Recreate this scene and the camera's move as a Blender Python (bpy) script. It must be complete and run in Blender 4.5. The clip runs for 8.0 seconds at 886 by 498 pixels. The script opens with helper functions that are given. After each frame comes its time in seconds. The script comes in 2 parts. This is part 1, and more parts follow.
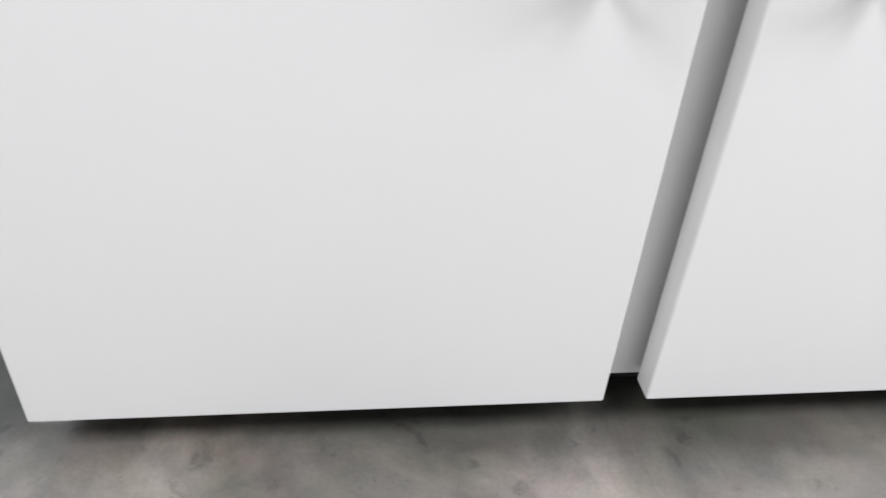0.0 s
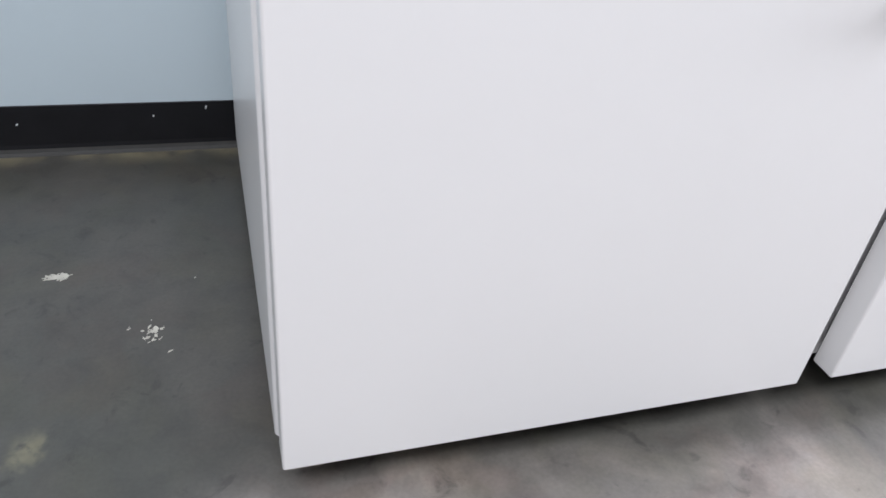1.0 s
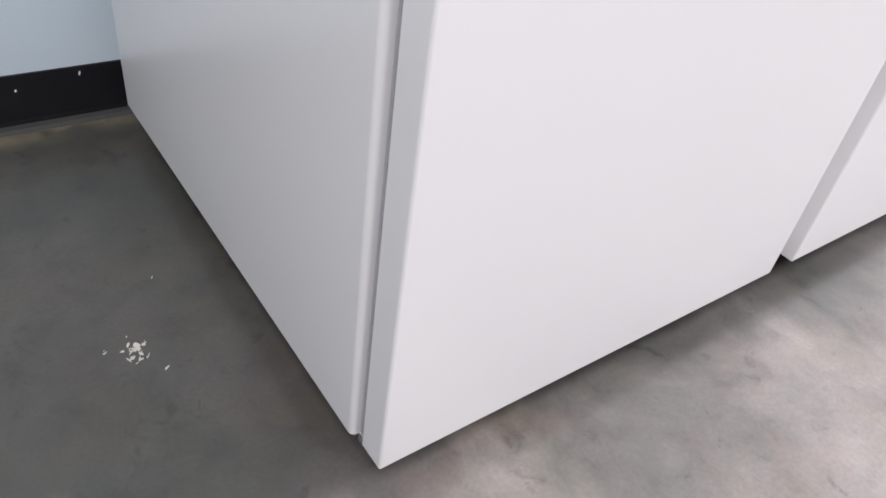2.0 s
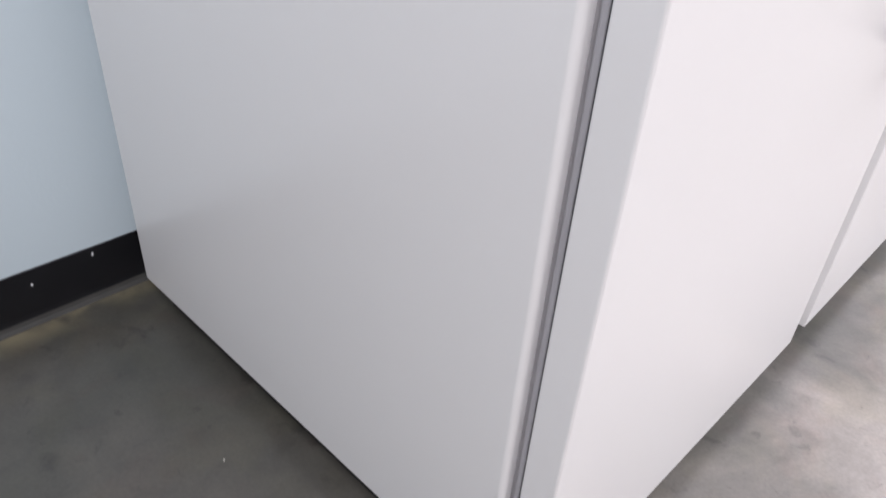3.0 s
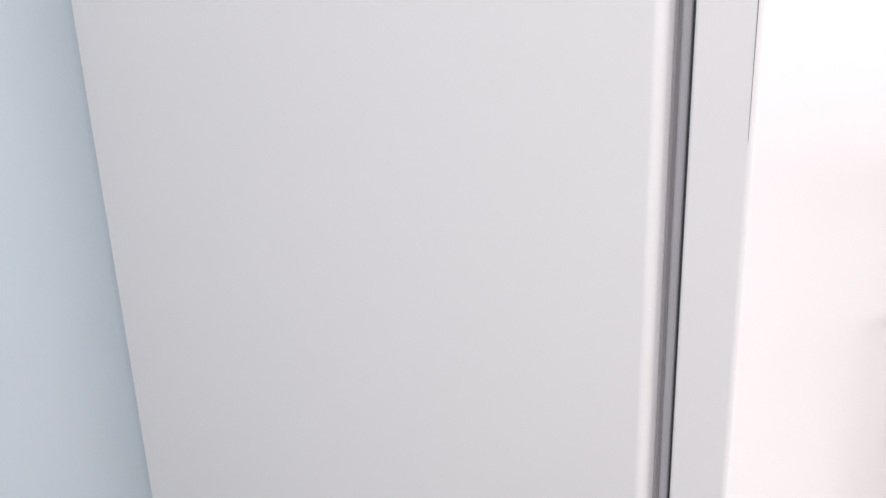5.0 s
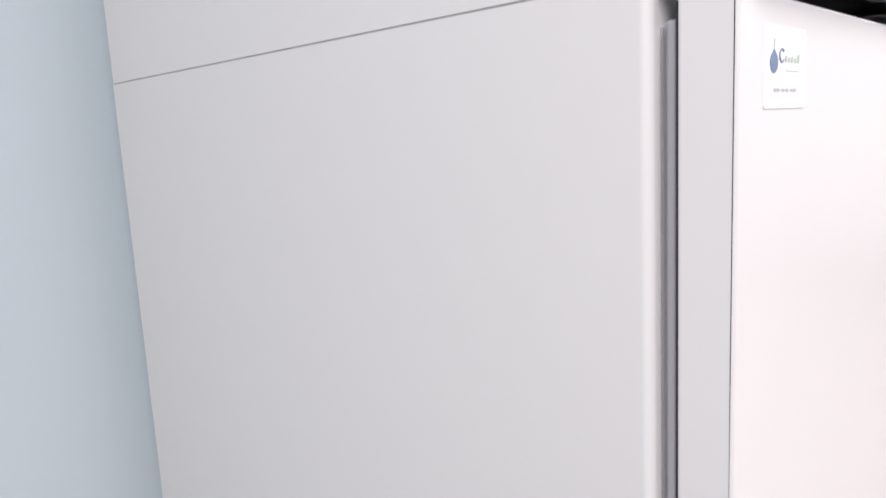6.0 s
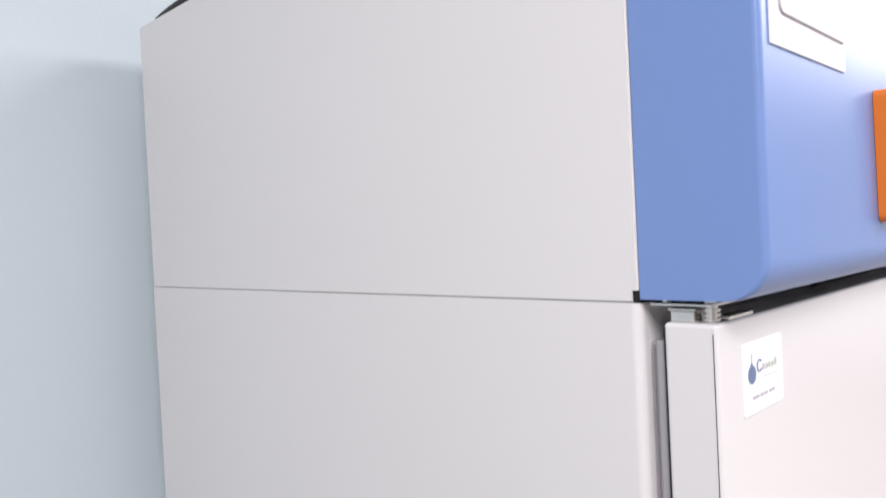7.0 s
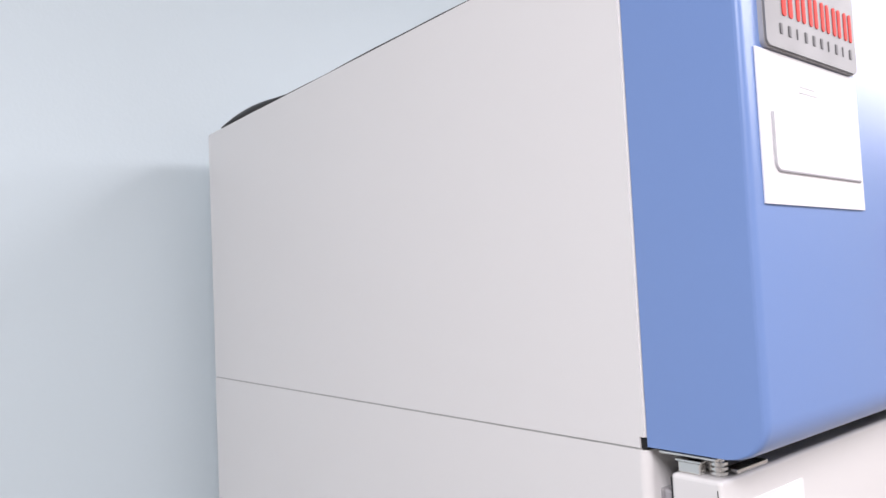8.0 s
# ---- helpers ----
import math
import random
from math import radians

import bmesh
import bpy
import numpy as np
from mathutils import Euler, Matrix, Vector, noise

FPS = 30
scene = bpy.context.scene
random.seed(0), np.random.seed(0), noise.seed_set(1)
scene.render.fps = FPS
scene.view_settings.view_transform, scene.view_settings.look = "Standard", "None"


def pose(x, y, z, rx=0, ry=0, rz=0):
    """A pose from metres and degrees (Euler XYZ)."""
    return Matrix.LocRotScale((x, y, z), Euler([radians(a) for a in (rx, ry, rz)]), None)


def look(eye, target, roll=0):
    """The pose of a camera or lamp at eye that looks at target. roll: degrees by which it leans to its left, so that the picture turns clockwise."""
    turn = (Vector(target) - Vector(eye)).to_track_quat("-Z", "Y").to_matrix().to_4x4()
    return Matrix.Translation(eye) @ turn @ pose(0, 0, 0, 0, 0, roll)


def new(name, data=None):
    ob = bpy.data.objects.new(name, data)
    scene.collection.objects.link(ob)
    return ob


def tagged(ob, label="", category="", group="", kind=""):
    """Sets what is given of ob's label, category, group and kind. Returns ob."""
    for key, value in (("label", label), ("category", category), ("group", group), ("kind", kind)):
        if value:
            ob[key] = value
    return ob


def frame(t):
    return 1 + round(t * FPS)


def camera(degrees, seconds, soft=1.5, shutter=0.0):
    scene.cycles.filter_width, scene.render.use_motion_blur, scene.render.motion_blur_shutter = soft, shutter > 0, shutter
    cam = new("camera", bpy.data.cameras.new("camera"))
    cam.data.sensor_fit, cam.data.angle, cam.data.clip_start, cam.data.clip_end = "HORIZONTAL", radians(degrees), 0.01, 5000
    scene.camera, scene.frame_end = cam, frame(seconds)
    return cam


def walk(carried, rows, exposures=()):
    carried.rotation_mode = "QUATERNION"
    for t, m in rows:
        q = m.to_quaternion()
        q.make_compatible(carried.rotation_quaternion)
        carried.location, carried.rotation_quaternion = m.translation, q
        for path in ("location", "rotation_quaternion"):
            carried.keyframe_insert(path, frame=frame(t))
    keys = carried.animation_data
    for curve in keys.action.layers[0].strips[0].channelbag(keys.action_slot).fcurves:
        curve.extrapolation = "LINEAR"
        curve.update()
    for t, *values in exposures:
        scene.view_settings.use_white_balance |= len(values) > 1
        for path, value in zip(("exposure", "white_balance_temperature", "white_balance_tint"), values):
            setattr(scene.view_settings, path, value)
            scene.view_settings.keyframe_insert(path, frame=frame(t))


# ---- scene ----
# The camera and its walk
cam = camera(62.90, 8.0, soft=1.5, shutter=0.2)
# path begin
ROWS = [
    (0, look((0.3824, -0.6763, 0.7318), (0.5025, 0.1393, 0.1658), 4.14)),
    (0.2, look((0.2737, -0.6734, 0.7421), (0.4396, 0.1387, 0.1761), 5.09)),
    (0.5, look((0.1268, -0.6598, 0.7525), (0.3595, 0.1357, 0.1930), 6.26)),
    (0.8, look((0.0274, -0.6255, 0.7402), (0.2824, 0.1629, 0.1804), 6.31)),
    (1, look((-0.0318, -0.5868, 0.7267), (0.2497, 0.1910, 0.1648), 6.33)),
    (1.2, look((-0.0859, -0.5533, 0.7124), (0.2433, 0.1966, 0.1386), 7.47)),
    (2.3, look((-0.3081, -0.3443, 0.7276), (0.2292, 0.2124, 0.0940), 8.01)),
    (2.5, look((-0.3369, -0.3051, 0.7395), (0.2099, 0.2516, 0.1142), 6.17)),
    (2.8, look((-0.3696, -0.2656, 0.7829), (0.2171, 0.2797, 0.1842), 5.26)),
    (3, look((-0.3793, -0.2499, 0.8324), (0.2280, 0.3077, 0.2665), 4.06)),
    (3.2, look((-0.3796, -0.2351, 0.8986), (0.2404, 0.3277, 0.3555), 2.44)),
    (3.5, look((-0.3963, -0.2312, 0.9629), (0.2646, 0.3461, 0.4799), 1.12)),
    (3.7, look((-0.3814, -0.2179, 1.0397), (0.2718, 0.3691, 0.5633), -0.13)),
    (4, look((-0.3887, -0.2011, 1.1097), (0.2724, 0.4154, 0.6872), -1.46)),
    (4.2, look((-0.3896, -0.1953, 1.1522), (0.2886, 0.4347, 0.7776), -1.68)),
    (4.5, look((-0.3936, -0.1852, 1.2146), (0.3065, 0.4429, 0.8750), -1.82)),
    (5.8, look((-0.4159, -0.2212, 1.5056), (0.2937, 0.4644, 1.3430), -2.67)),
    (6, look((-0.4151, -0.2240, 1.5405), (0.2925, 0.4645, 1.3814), -2.96)),
    (6.2, look((-0.4213, -0.2258, 1.5705), (0.2944, 0.4580, 1.4282), -2.91)),
    (6.5, look((-0.4327, -0.2310, 1.6057), (0.2831, 0.4617, 1.5176), -2.30)),
    (6.8, look((-0.4441, -0.2460, 1.6479), (0.2622, 0.4601, 1.5968), -2.63)),
    (7, look((-0.4504, -0.2608, 1.6792), (0.2598, 0.4430, 1.6612), -2.83)),
    (7.2, look((-0.4500, -0.2739, 1.7073), (0.2556, 0.4347, 1.7167), -2.91)),
    (7.5, look((-0.4497, -0.2892, 1.7341), (0.2348, 0.4389, 1.7709), -3.02)),
    (7.8, look((-0.4374, -0.3040, 1.7431), (0.2222, 0.4456, 1.7991), -2.71)),
    (8, look((-0.4253, -0.3153, 1.7455), (0.2023, 0.4613, 1.7991), -2.77)),
]
# path end
EXPOSURES = [(0.0, -0.12, 6300, 5), (0.5, -0.16, 6200, 8), (1.2, -0.13, 6130, 8), (2.3, -0.06, 6350, 12), (2.6, -0.05, 6350, 12), (3.5, 0.02, 6500, 13), (4.5, 0.03, 6570, 13), (6.0, -0.12, 6600, 13), (8.0, -0.16, 6620, 14)]
walk(cam, ROWS, EXPOSURES)

# Plan, in metres: x along the front, y towards the wall behind, z up
BODY_W, BODY_D = 1.4433, 0.781
DOOR_W, DOOR_BACK, DOOR_FRONT = 0.6935, -0.0189, -0.0563
BODY_BOTTOM, DOOR_BOTTOM, DOOR_TOP, SEAM, TOP = 0.0595, 0.0626, 1.6129, 1.6267, 2.0016
HOOD_FRONT, HOOD_BACK = -0.0915, -0.0036
WALL_Y, CEILING_Z = 0.8633, 3.0
ROOM_W, ROOM_E, ROOM_S = -2.8, 8.2, -4.2

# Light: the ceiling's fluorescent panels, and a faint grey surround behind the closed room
world = bpy.data.worlds.new("world")
scene.world = world
world.use_nodes = True
world.node_tree.nodes["Background"].inputs[0].default_value = (0.6, 0.65, 0.7, 1)
world.node_tree.nodes["Background"].inputs[1].default_value = 0.05
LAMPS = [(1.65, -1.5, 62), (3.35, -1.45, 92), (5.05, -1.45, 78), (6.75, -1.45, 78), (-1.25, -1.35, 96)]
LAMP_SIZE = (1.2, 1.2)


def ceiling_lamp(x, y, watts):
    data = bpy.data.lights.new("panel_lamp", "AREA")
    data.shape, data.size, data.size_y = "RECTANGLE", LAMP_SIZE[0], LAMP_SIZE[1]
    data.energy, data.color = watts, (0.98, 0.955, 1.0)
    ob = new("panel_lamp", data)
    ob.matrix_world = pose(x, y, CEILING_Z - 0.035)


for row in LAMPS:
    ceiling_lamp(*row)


# Materials
def material(name, colour, rough=0.5, metal=0.0, vary=0.05, scale=8.0, fine=120.0, bump=0.02, coat=0.0, specular=0.5):
    m = bpy.data.materials.new(name)
    m.use_nodes = True
    nt = m.node_tree
    b = nt.nodes["Principled BSDF"]
    b.inputs["Roughness"].default_value, b.inputs["Metallic"].default_value = rough, metal
    b.inputs["Coat Weight"].default_value, b.inputs["Coat Roughness"].default_value = coat, 0.24
    b.inputs["Specular IOR Level"].default_value = specular
    pos = nt.nodes.new("ShaderNodeNewGeometry")
    big, small = nt.nodes.new("ShaderNodeTexNoise"), nt.nodes.new("ShaderNodeTexNoise")
    for node, sc in ((big, scale), (small, fine)):
        node.inputs["Scale"].default_value, node.inputs["Detail"].default_value = sc, 4
        nt.links.new(pos.outputs["Position"], node.inputs["Vector"])
    mix = nt.nodes.new("ShaderNodeMix")
    mix.data_type, mix.blend_type = "RGBA", "MIX"
    lo = [max(0.0, c * (1 - vary)) for c in colour]
    hi = [min(0.95, c * (1 + vary)) for c in colour]
    mix.inputs["A"].default_value, mix.inputs["B"].default_value = (*lo, 1), (*hi, 1)
    nt.links.new(big.outputs["Fac"], mix.inputs["Factor"])
    nt.links.new(mix.outputs["Result"], b.inputs["Base Color"])
    rr = nt.nodes.new("ShaderNodeMapRange")
    rr.inputs["To Min"].default_value, rr.inputs["To Max"].default_value = max(0.02, rough * 0.85), min(1, rough * 1.15)
    nt.links.new(big.outputs["Fac"], rr.inputs["Value"])
    nt.links.new(rr.outputs["Result"], b.inputs["Roughness"])
    bp = nt.nodes.new("ShaderNodeBump")
    bp.inputs["Strength"].default_value, bp.inputs["Distance"].default_value = bump, 0.002
    nt.links.new(small.outputs["Fac"], bp.inputs["Height"])
    nt.links.new(bp.outputs["Normal"], b.inputs["Normal"])
    return m


def concrete(name):
    """Sealed old concrete: grey with olive and reddish clouds, dark ragged spots, dusty yellow stains and a worn skin;
    lit front and shaded rest are in its tones.
    """
    m = bpy.data.materials.new(name)
    m.use_nodes = True
    nt = m.node_tree
    b = nt.nodes["Principled BSDF"]
    pos = nt.nodes.new("ShaderNodeNewGeometry")

    def cloud(sc, detail, dist=0.0, shift=0.0, rough=0.5):
        n = nt.nodes.new("ShaderNodeTexNoise")
        n.noise_dimensions = "4D"
        n.inputs["W"].default_value = shift
        n.inputs["Scale"].default_value, n.inputs["Detail"].default_value = sc, detail
        n.inputs["Distortion"].default_value, n.inputs["Roughness"].default_value = dist, rough
        nt.links.new(pos.outputs["Position"], n.inputs["Vector"])
        return n.outputs["Fac"]

    def ramp(fac, stops):
        r = nt.nodes.new("ShaderNodeValToRGB")
        els = r.color_ramp.elements
        els[0].position, els[0].color = stops[0][0], (*stops[0][1], 1)
        els[1].position, els[1].color = stops[-1][0], (*stops[-1][1], 1)
        for p, c in stops[1:-1]:
            els.new(p).color = (*c, 1)
        nt.links.new(fac, r.inputs["Fac"])
        return r.outputs["Color"]

    def mix(kind, fac, one, two):
        n = nt.nodes.new("ShaderNodeMix")
        n.data_type, n.blend_type = "RGBA", kind
        for socket, value in (("Factor", fac), ("A", one), ("B", two)):
            if isinstance(value, (float, tuple)):
                n.inputs[socket].default_value = value
            else:
                nt.links.new(value, n.inputs[socket])
        return n.outputs["Result"]

    def calc(kind, one, two):
        n = nt.nodes.new("ShaderNodeMath")
        n.operation, n.use_clamp = kind, kind == "MULTIPLY"
        for i, value in enumerate((one, two)):
            if isinstance(value, float):
                n.inputs[i].default_value = value
            else:
                nt.links.new(value, n.inputs[i])
        return n.outputs[0]

    def fade(value, lo, hi):
        n = nt.nodes.new("ShaderNodeMapRange")
        n.interpolation_type = "SMOOTHSTEP"
        n.inputs["From Min"].default_value, n.inputs["From Max"].default_value = lo, hi
        nt.links.new(value, n.inputs["Value"])
        return n.outputs["Result"]

    def near(x, y, reach):
        """One inside a ragged round patch, fading to nothing at its rim."""
        n = nt.nodes.new("ShaderNodeVectorMath")
        n.operation = "DISTANCE"
        n.inputs[1].default_value = (x, y, 0)
        nt.links.new(pos.outputs["Position"], n.inputs[0])
        ragged = calc("ADD", n.outputs["Value"], calc("MULTIPLY", cloud(28.0, 3, 0.4, 5.0), reach * 1.6))
        return fade(ragged, reach * 1.75, reach * 0.9)

    tone = ramp(cloud(2.1, 4, 0.3), [(0.30, SHADED_FLOOR_TONES[0]), (0.5, SHADED_FLOOR_TONES[1]), (0.70, SHADED_FLOOR_TONES[2])])
    # Painted light: paler pinkish cement in front of the refrigerator, with a ragged edge
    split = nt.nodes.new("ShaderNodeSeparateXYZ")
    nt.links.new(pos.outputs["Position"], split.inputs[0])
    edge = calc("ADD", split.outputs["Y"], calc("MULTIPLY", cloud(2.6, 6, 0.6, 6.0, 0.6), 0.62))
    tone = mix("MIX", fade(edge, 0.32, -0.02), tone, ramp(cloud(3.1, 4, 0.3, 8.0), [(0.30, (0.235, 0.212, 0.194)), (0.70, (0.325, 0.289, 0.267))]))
    olive = fade(cloud(7.5, 4, 0.5, 2.0), 0.47, 0.62)
    red = fade(cloud(9.5, 4, 0.6, 7.0), 0.50, 0.65)
    col = mix("MULTIPLY", calc("MULTIPLY", olive, 0.32), tone, (1.0, 0.99, 0.80, 1))
    col = mix("MULTIPLY", calc("MULTIPLY", red, 0.34), col, (1.05, 0.88, 0.86, 1))
    col = mix("MULTIPLY", 0.85, col, ramp(cloud(16.0, 5, 0.5, 1.0, 0.6), [(0.30, (0.70, 0.70, 0.71)), (0.46, (0.95, 0.95, 0.95)), (0.70, (1.20, 1.19, 1.17))]))
    spots = ramp(cloud(21.0, 6, 0.9, 3.0, 0.62), [(0.33, (0.45, 0.45, 0.46)), (0.41, (1.0, 1.0, 1.0)), (0.8, (1.06, 1.06, 1.05))])
    col = mix("MULTIPLY", 0.62, col, spots)
    col = mix("MULTIPLY", 0.7, col, ramp(cloud(170.0, 3), [(0.3, (0.86, 0.86, 0.86)), (0.7, (1.12, 1.12, 1.12))]))
    # Yellow dust swept against the cove base, and a stain out on the floor
    swept = calc("MULTIPLY", fade(split.outputs["Y"], WALL_Y - 0.075, WALL_Y - 0.005), fade(cloud(13.0, 4, 0.3, 9.0), 0.36, 0.66))
    col = mix("MIX", calc("MULTIPLY", swept, 0.85), col, (0.235, 0.208, 0.130, 1))
    patch = calc("MULTIPLY", near(-0.282, 0.086, 0.036), fade(cloud(45.0, 4, 0.3, 4.0), 0.36, 0.58))
    col = mix("MIX", calc("MULTIPLY", patch, 0.6), col, (0.24, 0.222, 0.135, 1))
    nt.links.new(col, b.inputs["Base Color"])
    rr = nt.nodes.new("ShaderNodeMapRange")
    rr.inputs["To Min"].default_value, rr.inputs["To Max"].default_value = 0.34, 0.58
    nt.links.new(cloud(14.0, 4), rr.inputs["Value"])
    nt.links.new(rr.outputs["Result"], b.inputs["Roughness"])
    b.inputs["Specular IOR Level"].default_value = 0.5
    b.inputs["Coat Weight"].default_value, b.inputs["Coat Roughness"].default_value = 0.5, 0.3
    bp = nt.nodes.new("ShaderNodeBump")
    bp.inputs["Strength"].default_value, bp.inputs["Distance"].default_value = 0.15, 0.003
    nt.links.new(cloud(60.0, 6), bp.inputs["Height"])
    nt.links.new(bp.outputs["Normal"], b.inputs["Normal"])
    return m


# Base tones darkened to carry the shade beside the refrigerator
SHADED_FLOOR_TONES = [(0.053, 0.053, 0.046), (0.069, 0.067, 0.058), (0.090, 0.083, 0.073)]
ENAMEL = material("white_enamel", (0.77, 0.765, 0.76), rough=0.36, specular=0.4, vary=0.012, scale=3, fine=260, bump=0.0, coat=0.55)
BLUE = material("blue_enamel", (0.18, 0.295, 0.60), rough=0.36, specular=0.65, vary=0.02, scale=4, fine=300, bump=0.0)
WALL = material("pale_blue_wall_paint", (0.635, 0.735, 0.782), rough=0.5, vary=0.03, scale=2.5, fine=180, bump=0.12)
PLAIN = material("off_white_wall_paint", (0.72, 0.72, 0.70), rough=0.6, vary=0.03, scale=2, fine=150, bump=0.08)
GREY = material("grey_wall_paint", (0.5, 0.5, 0.49), rough=0.6, vary=0.04, scale=2, fine=150, bump=0.08)
CEILING = material("ceiling_white", (0.78, 0.78, 0.76), rough=0.8, vary=0.03, scale=5, fine=90, bump=0.1)
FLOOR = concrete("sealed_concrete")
VINYL = material("black_vinyl", (0.010, 0.010, 0.012), rough=0.45, specular=0.3, vary=0.3, scale=20, fine=90, bump=0.05)
DUST = material("dusty_vinyl_toe", (0.05, 0.049, 0.046), rough=0.7, vary=0.35, scale=25, fine=160, bump=0.1)
GASKET = material("grey_door_gasket", (0.37, 0.36, 0.378), rough=0.5, vary=0.06, scale=12, fine=200, bump=0.03)
FOLD = material("dark_gasket_fold", (0.02, 0.02, 0.024), rough=0.6, vary=0.1)
DARK = material("dark_steel", (0.014, 0.014, 0.015), rough=0.6, vary=0.2, scale=15, specular=0.3)
STEEL = material("zinc_plated_steel", (0.78, 0.77, 0.75), rough=0.24, metal=1.0, vary=0.1, scale=40, bump=0.05)
ZINC = material("bright_zinc", (0.9, 0.92, 0.93), rough=0.5, metal=0.35, vary=0.05, scale=60)
PEWTER = material("brushed_grey_metal", (0.15, 0.148, 0.145), rough=0.36, metal=0.8, vary=0.08, scale=30, bump=0.04)
SEAM_GREY = material("grey_sealant", (0.45, 0.45, 0.445), rough=0.6, vary=0.3, scale=14)
RIM = material("badge_rim_grey", (0.42, 0.42, 0.43), rough=0.5, metal=0.2, vary=0.05, scale=30)
SILVER = material("badge_silver", (0.21, 0.212, 0.218), rough=0.5, metal=0.3, vary=0.05, scale=30)
RED = material("badge_red", (0.78, 0.075, 0.065), rough=0.65, vary=0.03, specular=0.2)
BADGE_INK = material("badge_grey_ink", (0.13, 0.13, 0.14), rough=0.6, vary=0.05, specular=0.3)
PALE_INK = material("faint_grey_ink", (0.46, 0.46, 0.50), rough=0.6, vary=0.05)
PAPER_INK = material("very_faint_ink", (0.66, 0.66, 0.70), rough=0.6, vary=0.03)
PAPER = material("white_paper", (0.86, 0.86, 0.87), rough=0.65, vary=0.01, scale=30, fine=400, bump=0.03)
NAVY = material("blue_ink", (0.13, 0.20, 0.33), rough=0.5, vary=0.05)
GREEN = material("green_ink", (0.42, 0.52, 0.42), rough=0.5, vary=0.05)
ORANGE = material("orange_plastic", (0.80, 0.20, 0.02), rough=0.38, vary=0.06, scale=30, fine=300, bump=0.03)
CHIP = material("spilt_white_paint", (0.58, 0.56, 0.49), rough=0.7, vary=0.35, scale=60, fine=300, bump=0.2)
RUBBER = material("black_cable_rubber", (0.014, 0.014, 0.016), rough=0.45, vary=0.15, scale=30)
DIFFUSER = material("lamp_diffuser", (0.85, 0.85, 0.83), rough=0.6, vary=0.01)


# Mesh helpers
def part(name, bm, mat, parent=None, label="", smooth=False):
    me = bpy.data.meshes.new(name)
    bmesh.ops.recalc_face_normals(bm, faces=bm.faces)
    for f in bm.faces:
        f.smooth = smooth
    bm.to_mesh(me)
    bm.free()
    me.materials.append(mat)
    ob = new(name, me)
    if parent is not None:
        ob.parent = parent
        ob.matrix_parent_inverse = parent.matrix_basis.inverted()
    if label:
        tagged(ob, label)
    return ob


def thing(name, x, y, z):
    ob = new(name)
    ob.matrix_basis = pose(x, y, z)
    return ob


def add_box(bm, x0, x1, y0, y1, z0, z1, bevel=0.0, segments=2):
    made = bmesh.ops.create_cube(bm, size=1.0, matrix=Matrix.LocRotScale(((x0 + x1) / 2, (y0 + y1) / 2, (z0 + z1) / 2), None, (x1 - x0, y1 - y0, z1 - z0)))
    if bevel:
        edges = list({e for v in made["verts"] for e in v.link_edges})
        bmesh.ops.bevel(bm, geom=edges, offset=bevel, segments=segments, profile=0.5, affect="EDGES")
    return bm


def box(*args, **kw):
    return add_box(bmesh.new(), *args, **kw)


def prism(outline, axis, lo, hi):
    """A solid from a closed outline: for axis x the outline holds (y, z), for y (x, z), for z (x, y)."""
    bm = bmesh.new()

    def at(u, v, w):
        return {"x": (w, u, v), "y": (u, w, v), "z": (u, v, w)}[axis]

    a = [bm.verts.new(at(u, v, lo)) for u, v in outline]
    b = [bm.verts.new(at(u, v, hi)) for u, v in outline]
    bm.faces.new(a)
    bm.faces.new(b)
    n = len(a)
    for i in range(n):
        bm.faces.new((a[i], a[(i + 1) % n], b[(i + 1) % n], b[i]))
    return bm


def arc(cx, cy, r, a0, a1, n=6):
    return [(cx + r * math.cos(radians(a0 + (a1 - a0) * i / n)), cy + r * math.sin(radians(a0 + (a1 - a0) * i / n))) for i in range(n + 1)]


def tube(points, radius, sides=12, caps=True):
    """A round bar along a chain of points."""
    bm = bmesh.new()
    pts = [Vector(p) for p in points]
    rings = []
    side = None
    for i, p in enumerate(pts):
        r = radius[i] if isinstance(radius, list) else radius
        d = (pts[min(i + 1, len(pts) - 1)] - pts[max(i - 1, 0)]).normalized()
        if side is None:
            side = d.orthogonal().normalized()
        side = (side - d * side.dot(d)).normalized()
        up = d.cross(side)
        rings.append([bm.verts.new(p + r * (math.cos(k * math.tau / sides) * side + math.sin(k * math.tau / sides) * up)) for k in range(sides)])
    for a, b in zip(rings, rings[1:]):
        for k in range(sides):
            bm.faces.new((a[k], a[(k + 1) % sides], b[(k + 1) % sides], b[k]))
    if caps:
        bm.faces.new(rings[0])
        bm.faces.new(rings[-1])
    return bm


def cylinder(bm, x, y, z, r, h, axis="z", sides=16):
    turn = {"z": pose(0, 0, 0), "y": pose(0, 0, 0, 90), "x": pose(0, 0, 0, 0, 90)}[axis]
    bmesh.ops.create_cone(bm, cap_ends=True, segments=sides, radius1=r, radius2=r, depth=h, matrix=pose(x, y, z) @ turn)
    return bm


# The room
def structure(name, bm, mat, label, category):
    return tagged(part(name, bm, mat), label, category, kind="structure")


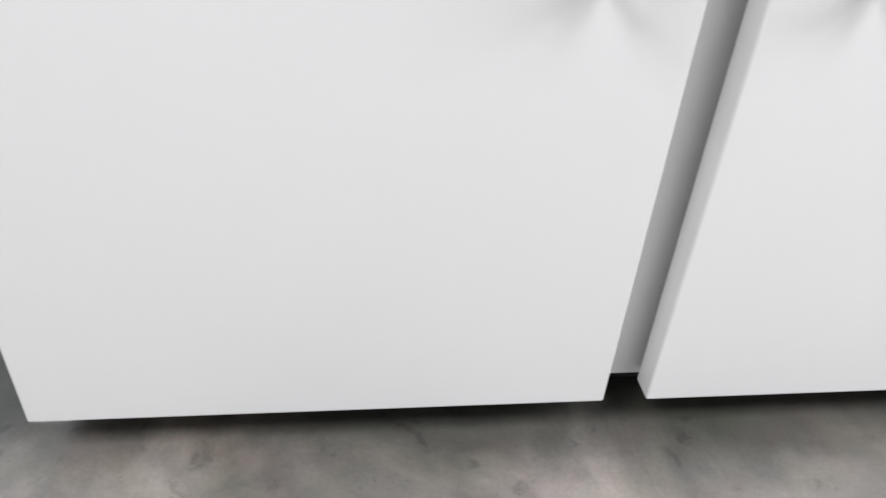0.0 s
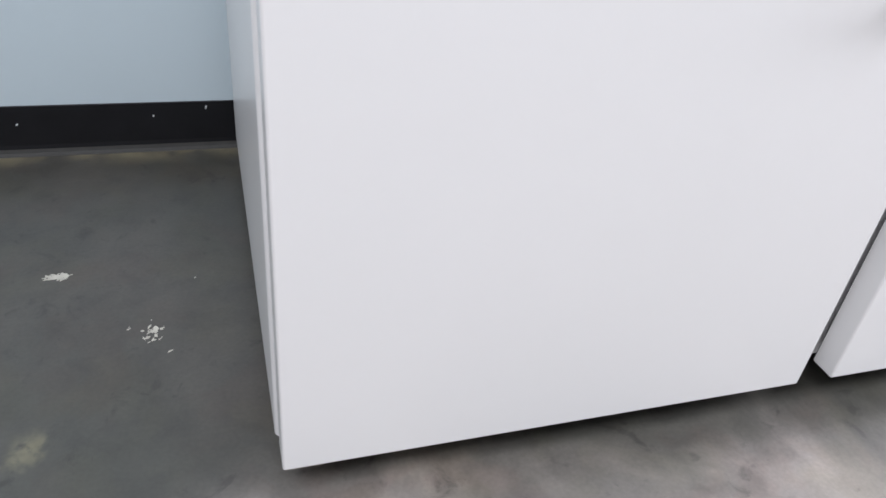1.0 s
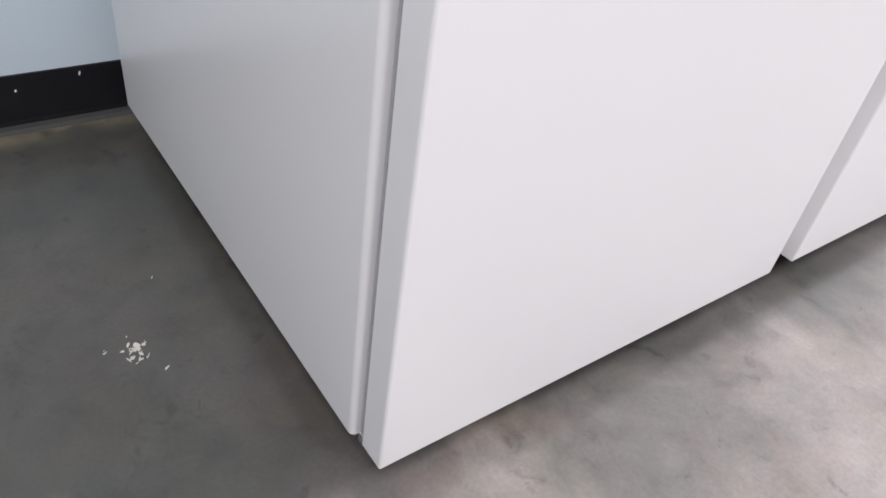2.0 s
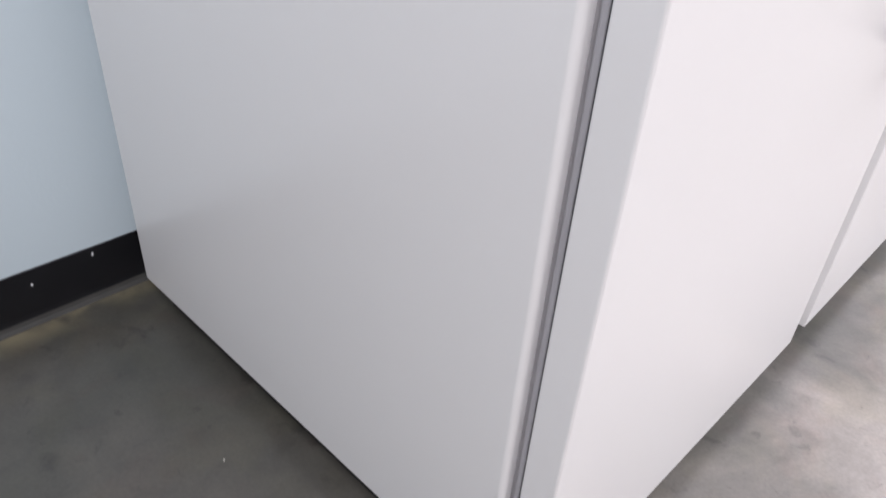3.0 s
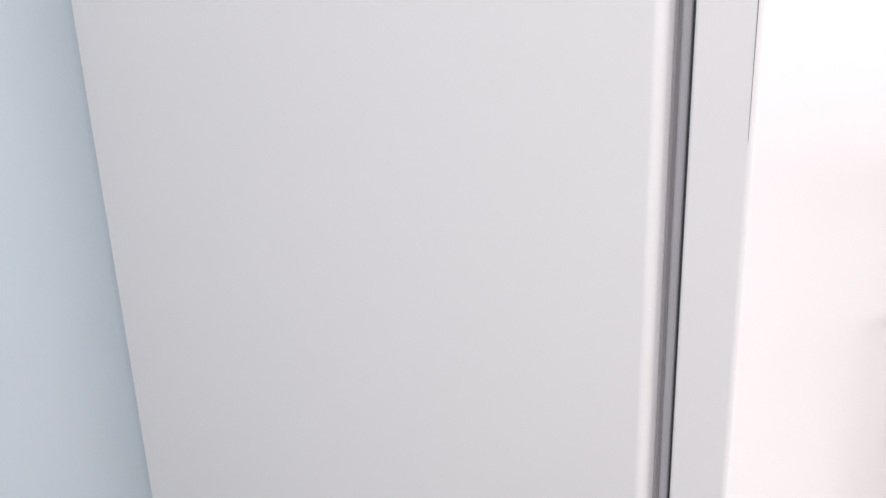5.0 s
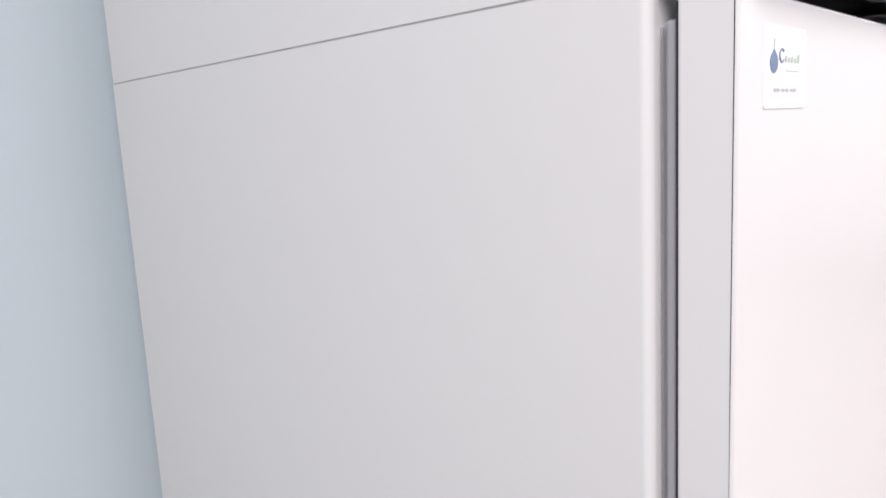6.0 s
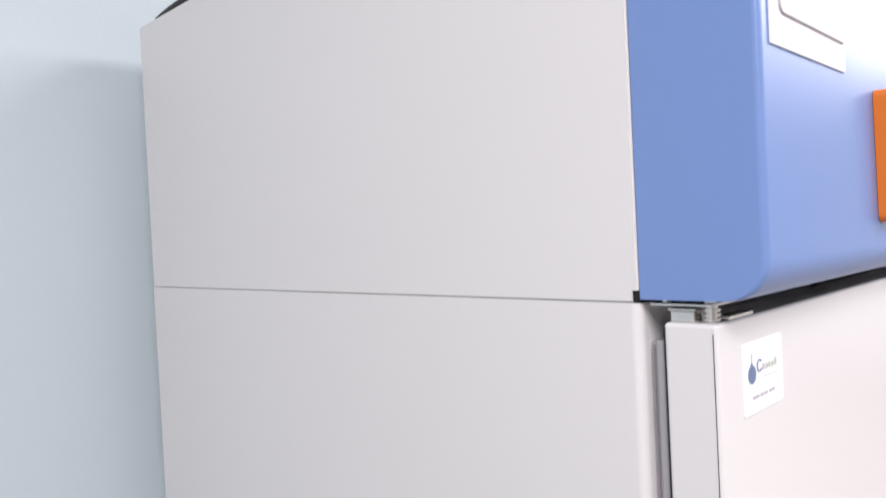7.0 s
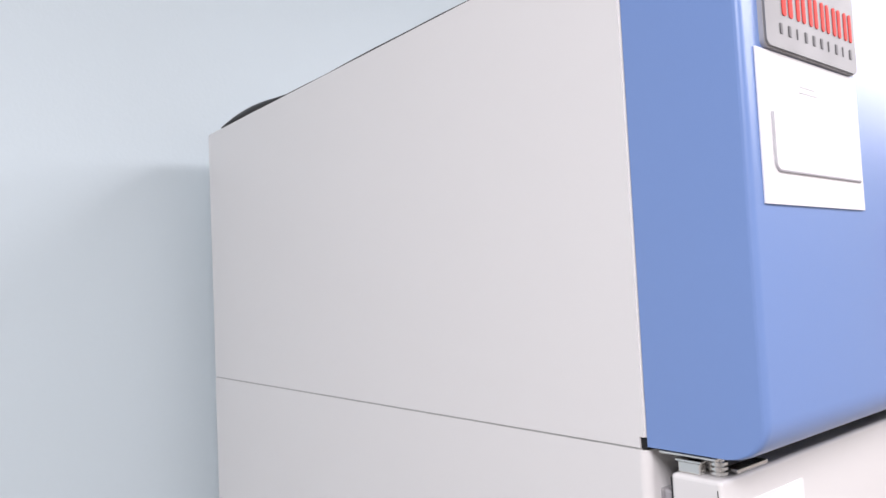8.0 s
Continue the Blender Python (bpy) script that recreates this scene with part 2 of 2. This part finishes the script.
structure("floor", box(ROOM_W - 0.15, ROOM_E + 0.15, ROOM_S - 0.15, WALL_Y + 0.15, -0.12, 0.0), FLOOR, "stained grey concrete floor, painted paler where lit in front and darker where shaded", "floor")
wall_north = structure("wall_north", box(ROOM_W - 0.15, ROOM_E + 0.15, WALL_Y, WALL_Y + 0.15, 0.0, CEILING_Z), WALL, "smooth wall painted pale blue behind the refrigerator", "wall")
structure("wall_west", box(ROOM_W - 0.15, ROOM_W, ROOM_S, WALL_Y, 0.0, CEILING_Z), GREY, "plain grey painted wall", "wall")
structure("wall_east", box(ROOM_E, ROOM_E + 0.15, ROOM_S, WALL_Y, 0.0, CEILING_Z), PLAIN, "plain off-white painted wall", "wall")
structure("wall_south", box(ROOM_W - 0.15, ROOM_E + 0.15, ROOM_S - 0.15, ROOM_S, 0.0, CEILING_Z), GREY, "plain grey painted wall", "wall")
structure("ceiling", box(ROOM_W - 0.15, ROOM_E + 0.15, ROOM_S - 0.15, WALL_Y + 0.15, CEILING_Z, CEILING_Z + 0.1), CEILING, "plain white ceiling", "ceiling")


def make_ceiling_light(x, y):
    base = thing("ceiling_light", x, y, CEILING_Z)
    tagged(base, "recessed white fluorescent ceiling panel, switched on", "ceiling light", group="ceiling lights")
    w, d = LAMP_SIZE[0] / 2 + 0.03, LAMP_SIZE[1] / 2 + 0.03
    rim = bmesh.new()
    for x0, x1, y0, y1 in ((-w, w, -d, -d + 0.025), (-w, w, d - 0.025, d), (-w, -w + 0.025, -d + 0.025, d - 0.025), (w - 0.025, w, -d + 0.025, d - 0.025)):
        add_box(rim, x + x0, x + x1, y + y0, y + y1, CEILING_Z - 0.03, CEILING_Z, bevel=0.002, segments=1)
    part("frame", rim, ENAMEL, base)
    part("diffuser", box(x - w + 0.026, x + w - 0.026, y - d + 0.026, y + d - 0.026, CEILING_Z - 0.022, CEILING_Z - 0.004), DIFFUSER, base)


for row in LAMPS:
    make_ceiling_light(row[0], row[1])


# Black cove base: upright face with a rounded top, and a toe that flares on to the floor
BASE_H = 0.1032
cove = [(WALL_Y, BASE_H), (WALL_Y - 0.002, BASE_H), (WALL_Y - 0.003, BASE_H - 0.001), (WALL_Y - 0.0032, 0.022)]
baseboard = structure("baseboard", prism(cove + [(WALL_Y - 0.0045, 0.0135), (WALL_Y, 0.0135)], "x", ROOM_W, ROOM_E), VINYL, "black vinyl cove base with small screws along the wall", "baseboard")
part("toe", prism([(WALL_Y, 0.0133), (WALL_Y - 0.0046, 0.0133), (WALL_Y - 0.0066, 0.006), (WALL_Y - 0.0108, 0.0016), (WALL_Y - 0.0116, 0.0), (WALL_Y, 0.0)], "x", ROOM_W, ROOM_E), DUST, baseboard, "dusty grey flared toe of the cove base")


def make_screw(x, z, lean, long=0.0042):
    head = bmesh.new()
    bmesh.ops.create_uvsphere(head, u_segments=12, v_segments=6, radius=1.0, matrix=Matrix.LocRotScale(None, None, (0.0017, 0.0022, long)))
    bmesh.ops.transform(head, matrix=pose(x, WALL_Y - 0.0038, z, 0, lean, 0), verts=head.verts)
    part("screw", head, ZINC, baseboard, smooth=True)


for row in ((-0.053, 0.0905, 12), (-0.155, 0.0755, 30, 0.0024), (-0.402, 0.066, 40, 0.003), (-0.52, 0.083, 0, 0.003)):
    make_screw(*row)


# The laboratory refrigerator
fridge = thing("laboratory_refrigerator", BODY_W / 2, BODY_D / 2, 0)
tagged(fridge, "tall white double-door laboratory refrigerator with a blue top hood, closed", "refrigerator")
R, FACE = 0.0072, 0.0032
plan = [(BODY_W, BODY_D), (0.0, BODY_D)] + arc(R, R - FACE, R, 180, 270, 10) + arc(BODY_W - R, R - FACE, R, 270, 360, 10)
part("cabinet", prism(plan, "z", BODY_BOTTOM, SEAM - 0.0012), ENAMEL, fridge, "white enamelled steel cabinet with rounded front corners")
part("base_frame", box(0.019, BODY_W - 0.019, 0.035, BODY_D - 0.04, 0.0125, BODY_BOTTOM + 0.001, bevel=0.002), DARK, fridge, "black recessed base frame")


def make_foot(x, y):
    bm = cylinder(bmesh.new(), x, y, 0.005, 0.024, 0.010, sides=18)
    cylinder(bm, x, y, 0.011, 0.007, 0.004, sides=10)
    part("levelling_foot", bm, DARK, fridge)


for fx in (0.12, BODY_W - 0.12):
    for fy in (0.11, BODY_D - 0.11):
        make_foot(fx, fy)
part("seam_strip", box(0.0009, BODY_W - 0.0009, 0.0025, BODY_D - 0.003, SEAM - 0.0014, SEAM + 0.0010), SEAM_GREY, fridge, "thin grey joint under the machine housing")

# Machine housing over the cabinet: two sides, back, top and a front flange
HZ = SEAM + 0.0004
front = [(BODY_D, HZ), (BODY_D, TOP), (-0.0026, TOP), (-0.0026, HZ + 0.0075), (0.0024, HZ + 0.0075), (0.0024, HZ)]
housing_mesh = prism(front, "x", 0.0, BODY_W)
bmesh.ops.bevel(housing_mesh, geom=[e for e in housing_mesh.edges if min(v.co.z for v in e.verts) > TOP - 0.001 or min(v.co.y for v in e.verts) > BODY_D - 0.001 or (max(v.co.y for v in e.verts) < -0.002 and abs(e.verts[0].co.z - e.verts[1].co.z) > 0.1)], offset=0.0015, segments=2, affect="EDGES")
housing = part("housing", housing_mesh, ENAMEL, fridge, "white enamelled steel machine housing")
part("gap_filler", box(0.0015, BODY_W - 0.0015, HOOD_BACK + 0.0005, 0.0022, HZ - 0.0003, HZ + 0.0072), DARK, fridge, "black gap under the housing front")

# Blue hood: a bent shell, open underneath, with rounded ends
HB, HT, RB = 1.6285, TOP - 0.002, 0.026
outer = [(HOOD_BACK, HB), (HOOD_FRONT + RB + 0.004, HB)]
outer += [(y, z) for y, z in arc(HOOD_FRONT + RB, HB + RB, RB, 268, 180, 8)]
outer += arc(HOOD_FRONT + 0.02, HT - 0.02, 0.02, 180, 90, 6) + [(HOOD_BACK, HT)]


def make_hood():
    """Ends and wrapped skin as one shell; the end edges are softened by two inset rings."""
    bm = bmesh.new()
    cy, cz = (HOOD_FRONT + HOOD_BACK) / 2, (HB + HT) / 2

    def ring(x, inset):
        out = []
        for y, z in outer:
            yy = y + inset if y < cy else y
            zz = z - inset if z > HT - 0.022 else z
            if y > HOOD_BACK - 0.001:
                zz = z if z < cz else z - inset
            out.append(bm.verts.new((x, yy, zz)))
        return out

    steps = [(0.0006, 0.0045), (0.0010, 0.0028), (0.0020, 0.0013), (0.0036, 0.0004), (0.006, 0.0)]
    rings = [ring(x, i) for x, i in steps] + [ring(BODY_W - x, i) for x, i in reversed(steps)]
    for a, b in zip(rings, rings[1:]):
        for i in range(1, len(a) - 1):
            bm.faces.new((a[i], a[i + 1], b[i + 1], b[i]))
    bm.faces.new(rings[0])
    bm.faces.new(rings[-1])
    return bm


hood = part("hood", make_hood(), BLUE, fridge, "glossy blue enamelled hood with a rounded lower edge", smooth=True)
for face in hood.data.polygons:
    if abs(face.normal.x) > 0.95:
        face.use_smooth = False
shell = hood.modifiers.new("thickness", "SOLIDIFY")
shell.thickness, shell.offset = 0.0018, -1
edge = hood.modifiers.new("edges", "EDGE_SPLIT")
edge.split_angle = radians(38)
part("hood_backing", box(0.003, BODY_W - 0.003, -0.0050, -0.0028, HZ + 0.0078, TOP - 0.004), DARK, fridge, "dark panel behind the hood")
part("sill_rail", box(0.02, BODY_W - 0.02, -0.030, -0.0045, HB + 0.022, HB + 0.03, bevel=0.001), DARK, fridge, "dark rail under the hood")
part("wire_channel", tube([(0.14 + 0.05 * i, -0.035 - 0.004 * math.sin(i * 1.7), HB + 0.012 + 0.003 * math.cos(i * 2.3)) for i in range(24)], 0.0025, 8), RUBBER, fridge, "black cable under the hood", smooth=True)


part("wire_drop", tube([(0.300, -0.020, DOOR_TOP + 0.0022), (0.325, -0.0185, DOOR_TOP + 0.004), (0.350, -0.017, DOOR_TOP + 0.009), (0.385, -0.016, DOOR_TOP + 0.015), (0.43, -0.017, DOOR_TOP + 0.021), (0.50, -0.019, HB + 0.010), (0.60, -0.020, HB + 0.012)], 0.0026, 8), RUBBER, fridge, "black cable drooping over the door", smooth=True)


def make_gasket(door, x0, x1, hinge_side):
    """Bellows seal: a pale lip on the cabinet, a dark fold and a grey body on the door."""
    z0, z1 = DOOR_BOTTOM + 0.010, DOOR_TOP - 0.012

    def frame_of(inset, width, y0, y1, bevel):
        bm = bmesh.new()
        k = 9.0
        a, b, c, d = x0 + inset * (1 if hinge_side > 0 else k), x1 - inset * (k if hinge_side > 0 else 1), z0 + inset * 0.3, z1 - inset * 0.3
        add_box(bm, a, a + width, y0, y1, c, d, bevel=bevel)
        add_box(bm, b - width, b, y0, y1, c, d, bevel=bevel)
        add_box(bm, a + width, b - width, y0, y1, c, c + width, bevel=bevel)
        add_box(bm, a + width, b - width, y0, y1, d - width, d, bevel=bevel)
        return bm

    part("gasket", frame_of(0.003, 0.02, DOOR_BACK + 0.00005, -0.0105, 0.002), GASKET, door, "grey bellows door gasket")
    part("gasket_fold", frame_of(0.009, 0.014, -0.0107, -0.0068, 0.0), GASKET, door, "folded middle of the door gasket")
    part("gasket_lip", frame_of(0.0105, 0.016, -0.0070, -0.0005, 0.0016), GASKET, door)


def make_handle(door, x, z0, z1):
    r, out = 0.0078, 0.042
    y0, y1 = DOOR_FRONT + 0.002, DOOR_FRONT - out
    c = 0.028
    low = [(x, y, z) for y, z in arc(y1 + c, z0 + c, c, 270, 180, 6)]
    high = [(x, y, z) for y, z in arc(y1 + c, z1 - c, c, 180, 90, 6)]
    bm = tube([(x, y0, z0), (x, y0 - 0.006, z0)] + low + high + [(x, y0 - 0.006, z1), (x, y0, z1)], r, 18)
    part("handle", bm, PEWTER, door, "grey metal bow handle", smooth=True)


def make_hinge(x, turn):
    def span(a, b):
        return sorted((x + turn * a, x + turn * b))

    plate = bmesh.new()
    add_box(plate, *span(-0.006, 0.034), -0.050, -0.006, DOOR_TOP + 0.0105, DOOR_TOP + 0.0128, bevel=0.0006)
    hinge = part("hinge_plate", plate, STEEL, fridge, "zinc-plated hinge plate over the door")
    cx = x + turn * 0.004
    pin = cylinder(bmesh.new(), cx, -0.0455, DOOR_TOP + 0.0055, 0.0042, 0.011, sides=18)
    for z in (0.0016, 0.0048, 0.0080):
        cylinder(pin, cx, -0.0455, DOOR_TOP + z, 0.0062, 0.0018, sides=18)
    cylinder(pin, cx, -0.0455, DOOR_TOP + 0.0142, 0.0045, 0.0032, sides=6)
    part("hinge_pin", pin, STEEL, hinge)
    block = bmesh.new()
    add_box(block, *span(-0.007, 0.014), -0.0385, -0.022, DOOR_TOP + 0.0002, DOOR_TOP + 0.0075, bevel=0.0008)
    add_box(block, *span(-0.008, 0.016), -0.0400, -0.0205, DOOR_TOP + 0.0077, DOOR_TOP + 0.0094, bevel=0.0005)
    part("hinge_block", block, STEEL, hinge)
    part("hinge_strap", box(*span(0.012, 0.052), -0.0545, -0.0440, DOOR_TOP + 0.0002, DOOR_TOP + 0.0030, bevel=0.0006), STEEL, hinge)
    for sx, sy in ((0.002, -0.015), (0.024, -0.044), (0.026, -0.013)):
        part("hinge_bolt", cylinder(bmesh.new(), x + turn * sx, sy, DOOR_TOP + 0.0140, 0.0034, 0.0024, sides=6), STEEL, hinge)


def make_lower_hinge(x, turn):
    """Bracket under the door's corner, with its pin and the bolted foot on the cabinet."""
    def span(a, b):
        return sorted((x + turn * a, x + turn * b))

    hinge = part("lower_hinge", box(*span(-0.008, 0.034), -0.050, -0.008, DOOR_BOTTOM - 0.0075, DOOR_BOTTOM - 0.0045, bevel=0.0006), STEEL, fridge, "zinc-plated hinge bracket under the door")
    part("hinge_pin", cylinder(bmesh.new(), x + turn * 0.004, -0.040, DOOR_BOTTOM - 0.0022, 0.0045, 0.0044, sides=16), STEEL, hinge)
    part("hinge_foot", box(*span(-0.009, 0.020), -0.0170, -0.0068, DOOR_BOTTOM - 0.0074, DOOR_BOTTOM + 0.007, bevel=0.0008), STEEL, hinge)
    part("hinge_bolt", cylinder(bmesh.new(), x + turn * 0.004, -0.040, DOOR_BOTTOM - 0.0090, 0.006, 0.003, sides=6), DARK, hinge)


def make_door(x0, x1, hinge_side, handle_x):
    bm = box(x0, x1, DOOR_FRONT, DOOR_BACK, DOOR_BOTTOM, DOOR_TOP, bevel=0.0028, segments=3)
    door = part("door", bm, ENAMEL, fridge, "closed white enamelled steel door")
    make_gasket(door, x0, x1, hinge_side)
    back, low, high = DOOR_BACK, DOOR_BOTTOM + 0.003, DOOR_TOP - 0.003
    rim = [(back - 0.001, low), (back + 0.0001, low), (back + 0.0001, 0.76), (back + 0.0006, 1.05), (back + 0.0006, high), (back - 0.001, high)]
    part("inner_rim", prism(rim, "x", x0 + 0.001, x1 - 0.001), FOLD, door, "thin dark edge of the door liner")
    make_handle(door, handle_x, 0.588, 0.98)
    edge_x = x0 if hinge_side > 0 else x1
    bx = sorted((edge_x - hinge_side * 0.0003, edge_x + hinge_side * 0.002))
    part("skin_seam", prism([(DOOR_FRONT + 0.0025, DOOR_TOP - 0.006), (DOOR_FRONT + 0.0030, DOOR_TOP - 0.006), (DOOR_FRONT + 0.0029, DOOR_TOP - 0.22), (DOOR_FRONT + 0.0026, DOOR_TOP - 0.34)], "x", bx[0], bx[1]), FOLD, door, "thin dark seam of the folded door skin")
    make_hinge(edge_x + hinge_side * 0.012, hinge_side)
    make_lower_hinge(edge_x + hinge_side * 0.012, hinge_side)
    return door


make_door(0.0030, DOOR_W, 1, 0.596)
make_door(BODY_W - DOOR_W, BODY_W - 0.0030, -1, BODY_W - 0.596)

# Silver badge on the hood, with plain bars for its lettering
BF = HOOD_FRONT - 0.0005


def rounded(x0, x1, z0, z1, r, n=5):
    return arc(x1 - r, z1 - r, r, 0, 90, n) + arc(x0 + r, z1 - r, r, 90, 180, n) + arc(x0 + r, z0 + r, r, 180, 270, n) + arc(x1 - r, z0 + r, r, 270, 360, n)


plate = prism(rounded(0.0245, 0.161, 1.8905, 1.950, 0.005), "y", BF - 0.0042, BF + 0.001)
badge = part("badge", plate, SILVER, fridge, "raised silver badge plate with red and grey marks")
part("badge_rim", prism(rounded(0.0237, 0.1618, 1.8896, 1.9509, 0.0055), "y", BF - 0.0026, BF + 0.001), RIM, badge, "grey bevelled rim")
bx = 0.0475
for i in range(12):
    w, h = (0.0052, 0.029) if i in (0, 1) else (0.0042, 0.021)
    part("red_mark", prism(rounded(bx, bx + w, 1.9135, 1.9135 + h, 0.0018, 3), "y", BF - 0.0048, BF - 0.0037), RED, badge)
    bx += w + (0.0062 if i % 2 else 0.0040)
for i in range(10):
    x = 0.0430 + i * 0.0118
    part("grey_mark", box(x, x + (0.0012 if i in (2, 6, 8) else 0.0030), BF - 0.0047, BF - 0.0037, 1.9005, 1.9075), BADGE_INK, badge)

# Things stuck to the refrigerator
notice = thing("paper_notice", 0.09, HOOD_FRONT, 1.79)
tagged(notice, "white paper notice with a card pocket taped to the blue hood", "notice")
sheet = part("sheet", box(0.0150, 0.1645, BF - 0.0009, BF + 0.0002, 1.7885, 1.8885), PAPER, notice)
pocket = rounded(0.031, 0.160, 1.8105, 1.862, 0.006)
part("card", prism(pocket, "y", BF - 0.0022, BF - 0.0008), PAPER, notice, "white card with rounded corners")
outline = [(0.0305, z) for z in (1.848, 1.835, 1.8165)] + arc(0.0365, 1.8165, 0.006, 180, 270, 5) + [(0.09, 1.8103), (0.1585, 1.8100)]
part("card_edge", tube([(x, BF - 0.0013, z) for x, z in outline], 0.0011, 8), PALE_INK, notice, "grey lower edge of the card")
for z, x0, x1 in ((1.8695, 0.072, 0.094), (1.8655, 0.070, 0.097)):
    part("print_line", box(x0, x1, BF - 0.0012, BF - 0.0008, z, z + 0.0009), PAPER_INK, notice)

LX0, LX1, LZ0, LZ1 = 0.0392, 0.1112, 1.5445, 1.5946
DF = DOOR_FRONT
label = thing("adhesive_label", (LX0 + LX1) / 2, DF, LZ0)
tagged(label, "small white adhesive label with a blue flask mark on the door", "label")
part("sheet", prism(rounded(LX0, LX1, LZ0, LZ1, 0.002, 3), "y", DF - 0.0007, DF + 0.0003), PAPER, label)
flask = arc(0.0537, 1.5722, 0.0064, -248, 68, 14) + [(0.0541, 1.5800), (0.0541, 1.5802), (0.0533, 1.5802), (0.0533, 1.5800)]
part("flask_mark", prism(flask, "y", DF - 0.0012, DF - 0.0006), NAVY, label, "dark blue flask mark")
part("flask_neck", prism([(0.0533, 1.5806), (0.0542, 1.5806), (0.0546, 1.5865), (0.0540, 1.5865)], "y", DF - 0.0012, DF - 0.0006), PALE_INK, label, "thin grey flask neck")
ring = arc(0.0672, 1.5768, 0.0040, 40, 320, 12)
part("name_mark", tube([(x, DF - 0.0008, z) for x, z in ring], 0.0006, 6), NAVY, label)
for i, tall in enumerate((0.0044, 0.0036, 0.0040, 0.0036, 0.0056)):
    part("name_mark", prism(rounded(0.0728 + i * 0.0056, 0.0760 + i * 0.0056, 1.5728, 1.5728 + tall, 0.001, 2), "y", DF - 0.0011, DF - 0.0006), GREEN if i > 0 else PALE_INK, label)
part("print_line", box(0.075, 0.099, DF - 0.0011, DF - 0.0006, 1.5676, 1.5683), PAPER_INK, label)
for x0, x1 in ((0.0545, 0.0645), (0.0675, 0.0725), (0.0745, 0.0795), (0.0830, 0.0880), (0.0895, 0.0935)):
    part("print_line", box(x0, x1, DF - 0.0011, DF - 0.0006, 1.5548, 1.5568), PALE_INK, label)


def make_orange_clip():
    base = thing("orange_clip", 0.253, HOOD_FRONT, 1.67)
    tagged(base, "orange plastic magnetic clip hanging on the blue hood", "clip")
    shape = rounded(0.2400, 0.2670, 1.6725, 1.7840, 0.006)
    shape = [(x + (1.7840 - z) * 0.03 * (1.6 if x < 0.2535 else -0.3), z) for x, z in shape]
    bm = prism(shape, "y", BF - 0.013, BF)
    bmesh.ops.bevel(bm, geom=[e for e in bm.edges if abs(e.verts[0].co.y - e.verts[1].co.y) < 1e-5 and e.verts[0].co.y < BF - 0.01], offset=0.003, segments=3, affect="EDGES")
    part("grip", bm, ORANGE, base, smooth=False)
    part("slot", prism(rounded(0.2525, 0.2575, 1.701, 1.709, 0.0025, 4), "y", BF - 0.0136, BF - 0.012), DARK, base, "dark oval slot")


make_orange_clip()

# Black cable lying on the housing's top edge
cable_path = [(0.16, 0.742, TOP + 0.0017), (0.05, 0.748, TOP + 0.0017), (0.012, 0.740, TOP + 0.0018)]
cable_path += [(0.005, 0.735 - 0.0225 * i, TOP + 0.0012 + 0.0058 * math.sin(math.pi * (i + 0.4) / 9.4) ** 0.8) for i in range(9)]
cable_path += [(0.0040 + 0.0008 * math.sin(i * 1.1), 0.52 - 0.052 * i, TOP + 0.0013 + 0.0003 * math.sin(i * 2.3)) for i in range(10)]
cable_r = [0.0017] * 3 + [0.0015 + 0.0026 * math.sin(math.pi * (i + 0.4) / 9.4) for i in range(9)] + [0.0013] * 10
tagged(part("cable", tube(cable_path, cable_r, 10), RUBBER, smooth=True), "thin black cable lying along the refrigerator's top edge", "cable")


# Old paint flecks and a stain on the concrete
def make_splash(name, x, y, pieces, reach, size, mat, label_text, seed, wide=1.15, deep=0.85, lean=40, stretch=2.0):
    """Ragged flat flecks, longer one way than the other, thicker towards the middle of the splash."""
    rnd = random.Random(seed)
    bm = bmesh.new()
    for i in range(pieces):
        a, d = rnd.uniform(0, math.tau), reach * rnd.random() ** 0.9
        cx, cy = x + math.cos(a) * d * wide, y + math.sin(a) * d * deep
        s = size * rnd.uniform(0.3, 1.0) * (1.25 - 0.7 * d / reach)
        turn = radians(lean + rnd.gauss(0, 35))
        long, short = s * rnd.uniform(1.0, stretch), s * rnd.uniform(0.35, 0.8)
        n = rnd.randint(9, 13)
        rim = []
        for k in range(n):
            w = k * math.tau / n
            u, v = long * rnd.uniform(0.55, 1.15) * math.cos(w), short * rnd.uniform(0.5, 1.2) * math.sin(w)
            rim.append((cx + u * math.cos(turn) - v * math.sin(turn), cy + u * math.sin(turn) + v * math.cos(turn)))
        low = [bm.verts.new((u, v, 0.0)) for u, v in rim]
        top = [bm.verts.new((cx + (u - cx) * 0.85, cy + (v - cy) * 0.85, 0.0004 + 0.00001 * i)) for u, v in rim]
        bm.faces.new(top)
        for k in range(n):
            bm.faces.new((low[k], low[(k + 1) % n], top[(k + 1) % n], top[k]))
    tagged(part(name, bm, mat), label_text, "paint splash", kind="stuff")


make_splash("paint_splash", -0.2916, 0.4363, 44, 0.016, 0.0058, CHIP, "small dried white paint splash on the concrete floor", 3, 1.5, 0.6, 20)
make_splash("paint_splash", -0.1500, 0.281, 30, 0.024, 0.0052, CHIP, "scattered flecks of dried white paint on the concrete", 5, 0.75, 1.1, 60, 1.7)
make_splash("paint_splash", -0.1818, 0.291, 3, 0.005, 0.0048, CHIP, "scattered flecks of dried white paint on the concrete", 8, 0.6, 1.0, 60)
make_splash("paint_splash", -0.124, 0.233, 2, 0.004, 0.0030, CHIP, "small fleck of dried white paint on the concrete", 9)
make_splash("paint_splash", -0.088, 0.403, 1, 0.001, 0.0032, CHIP, "small fleck of dried white paint on the concrete", 10)
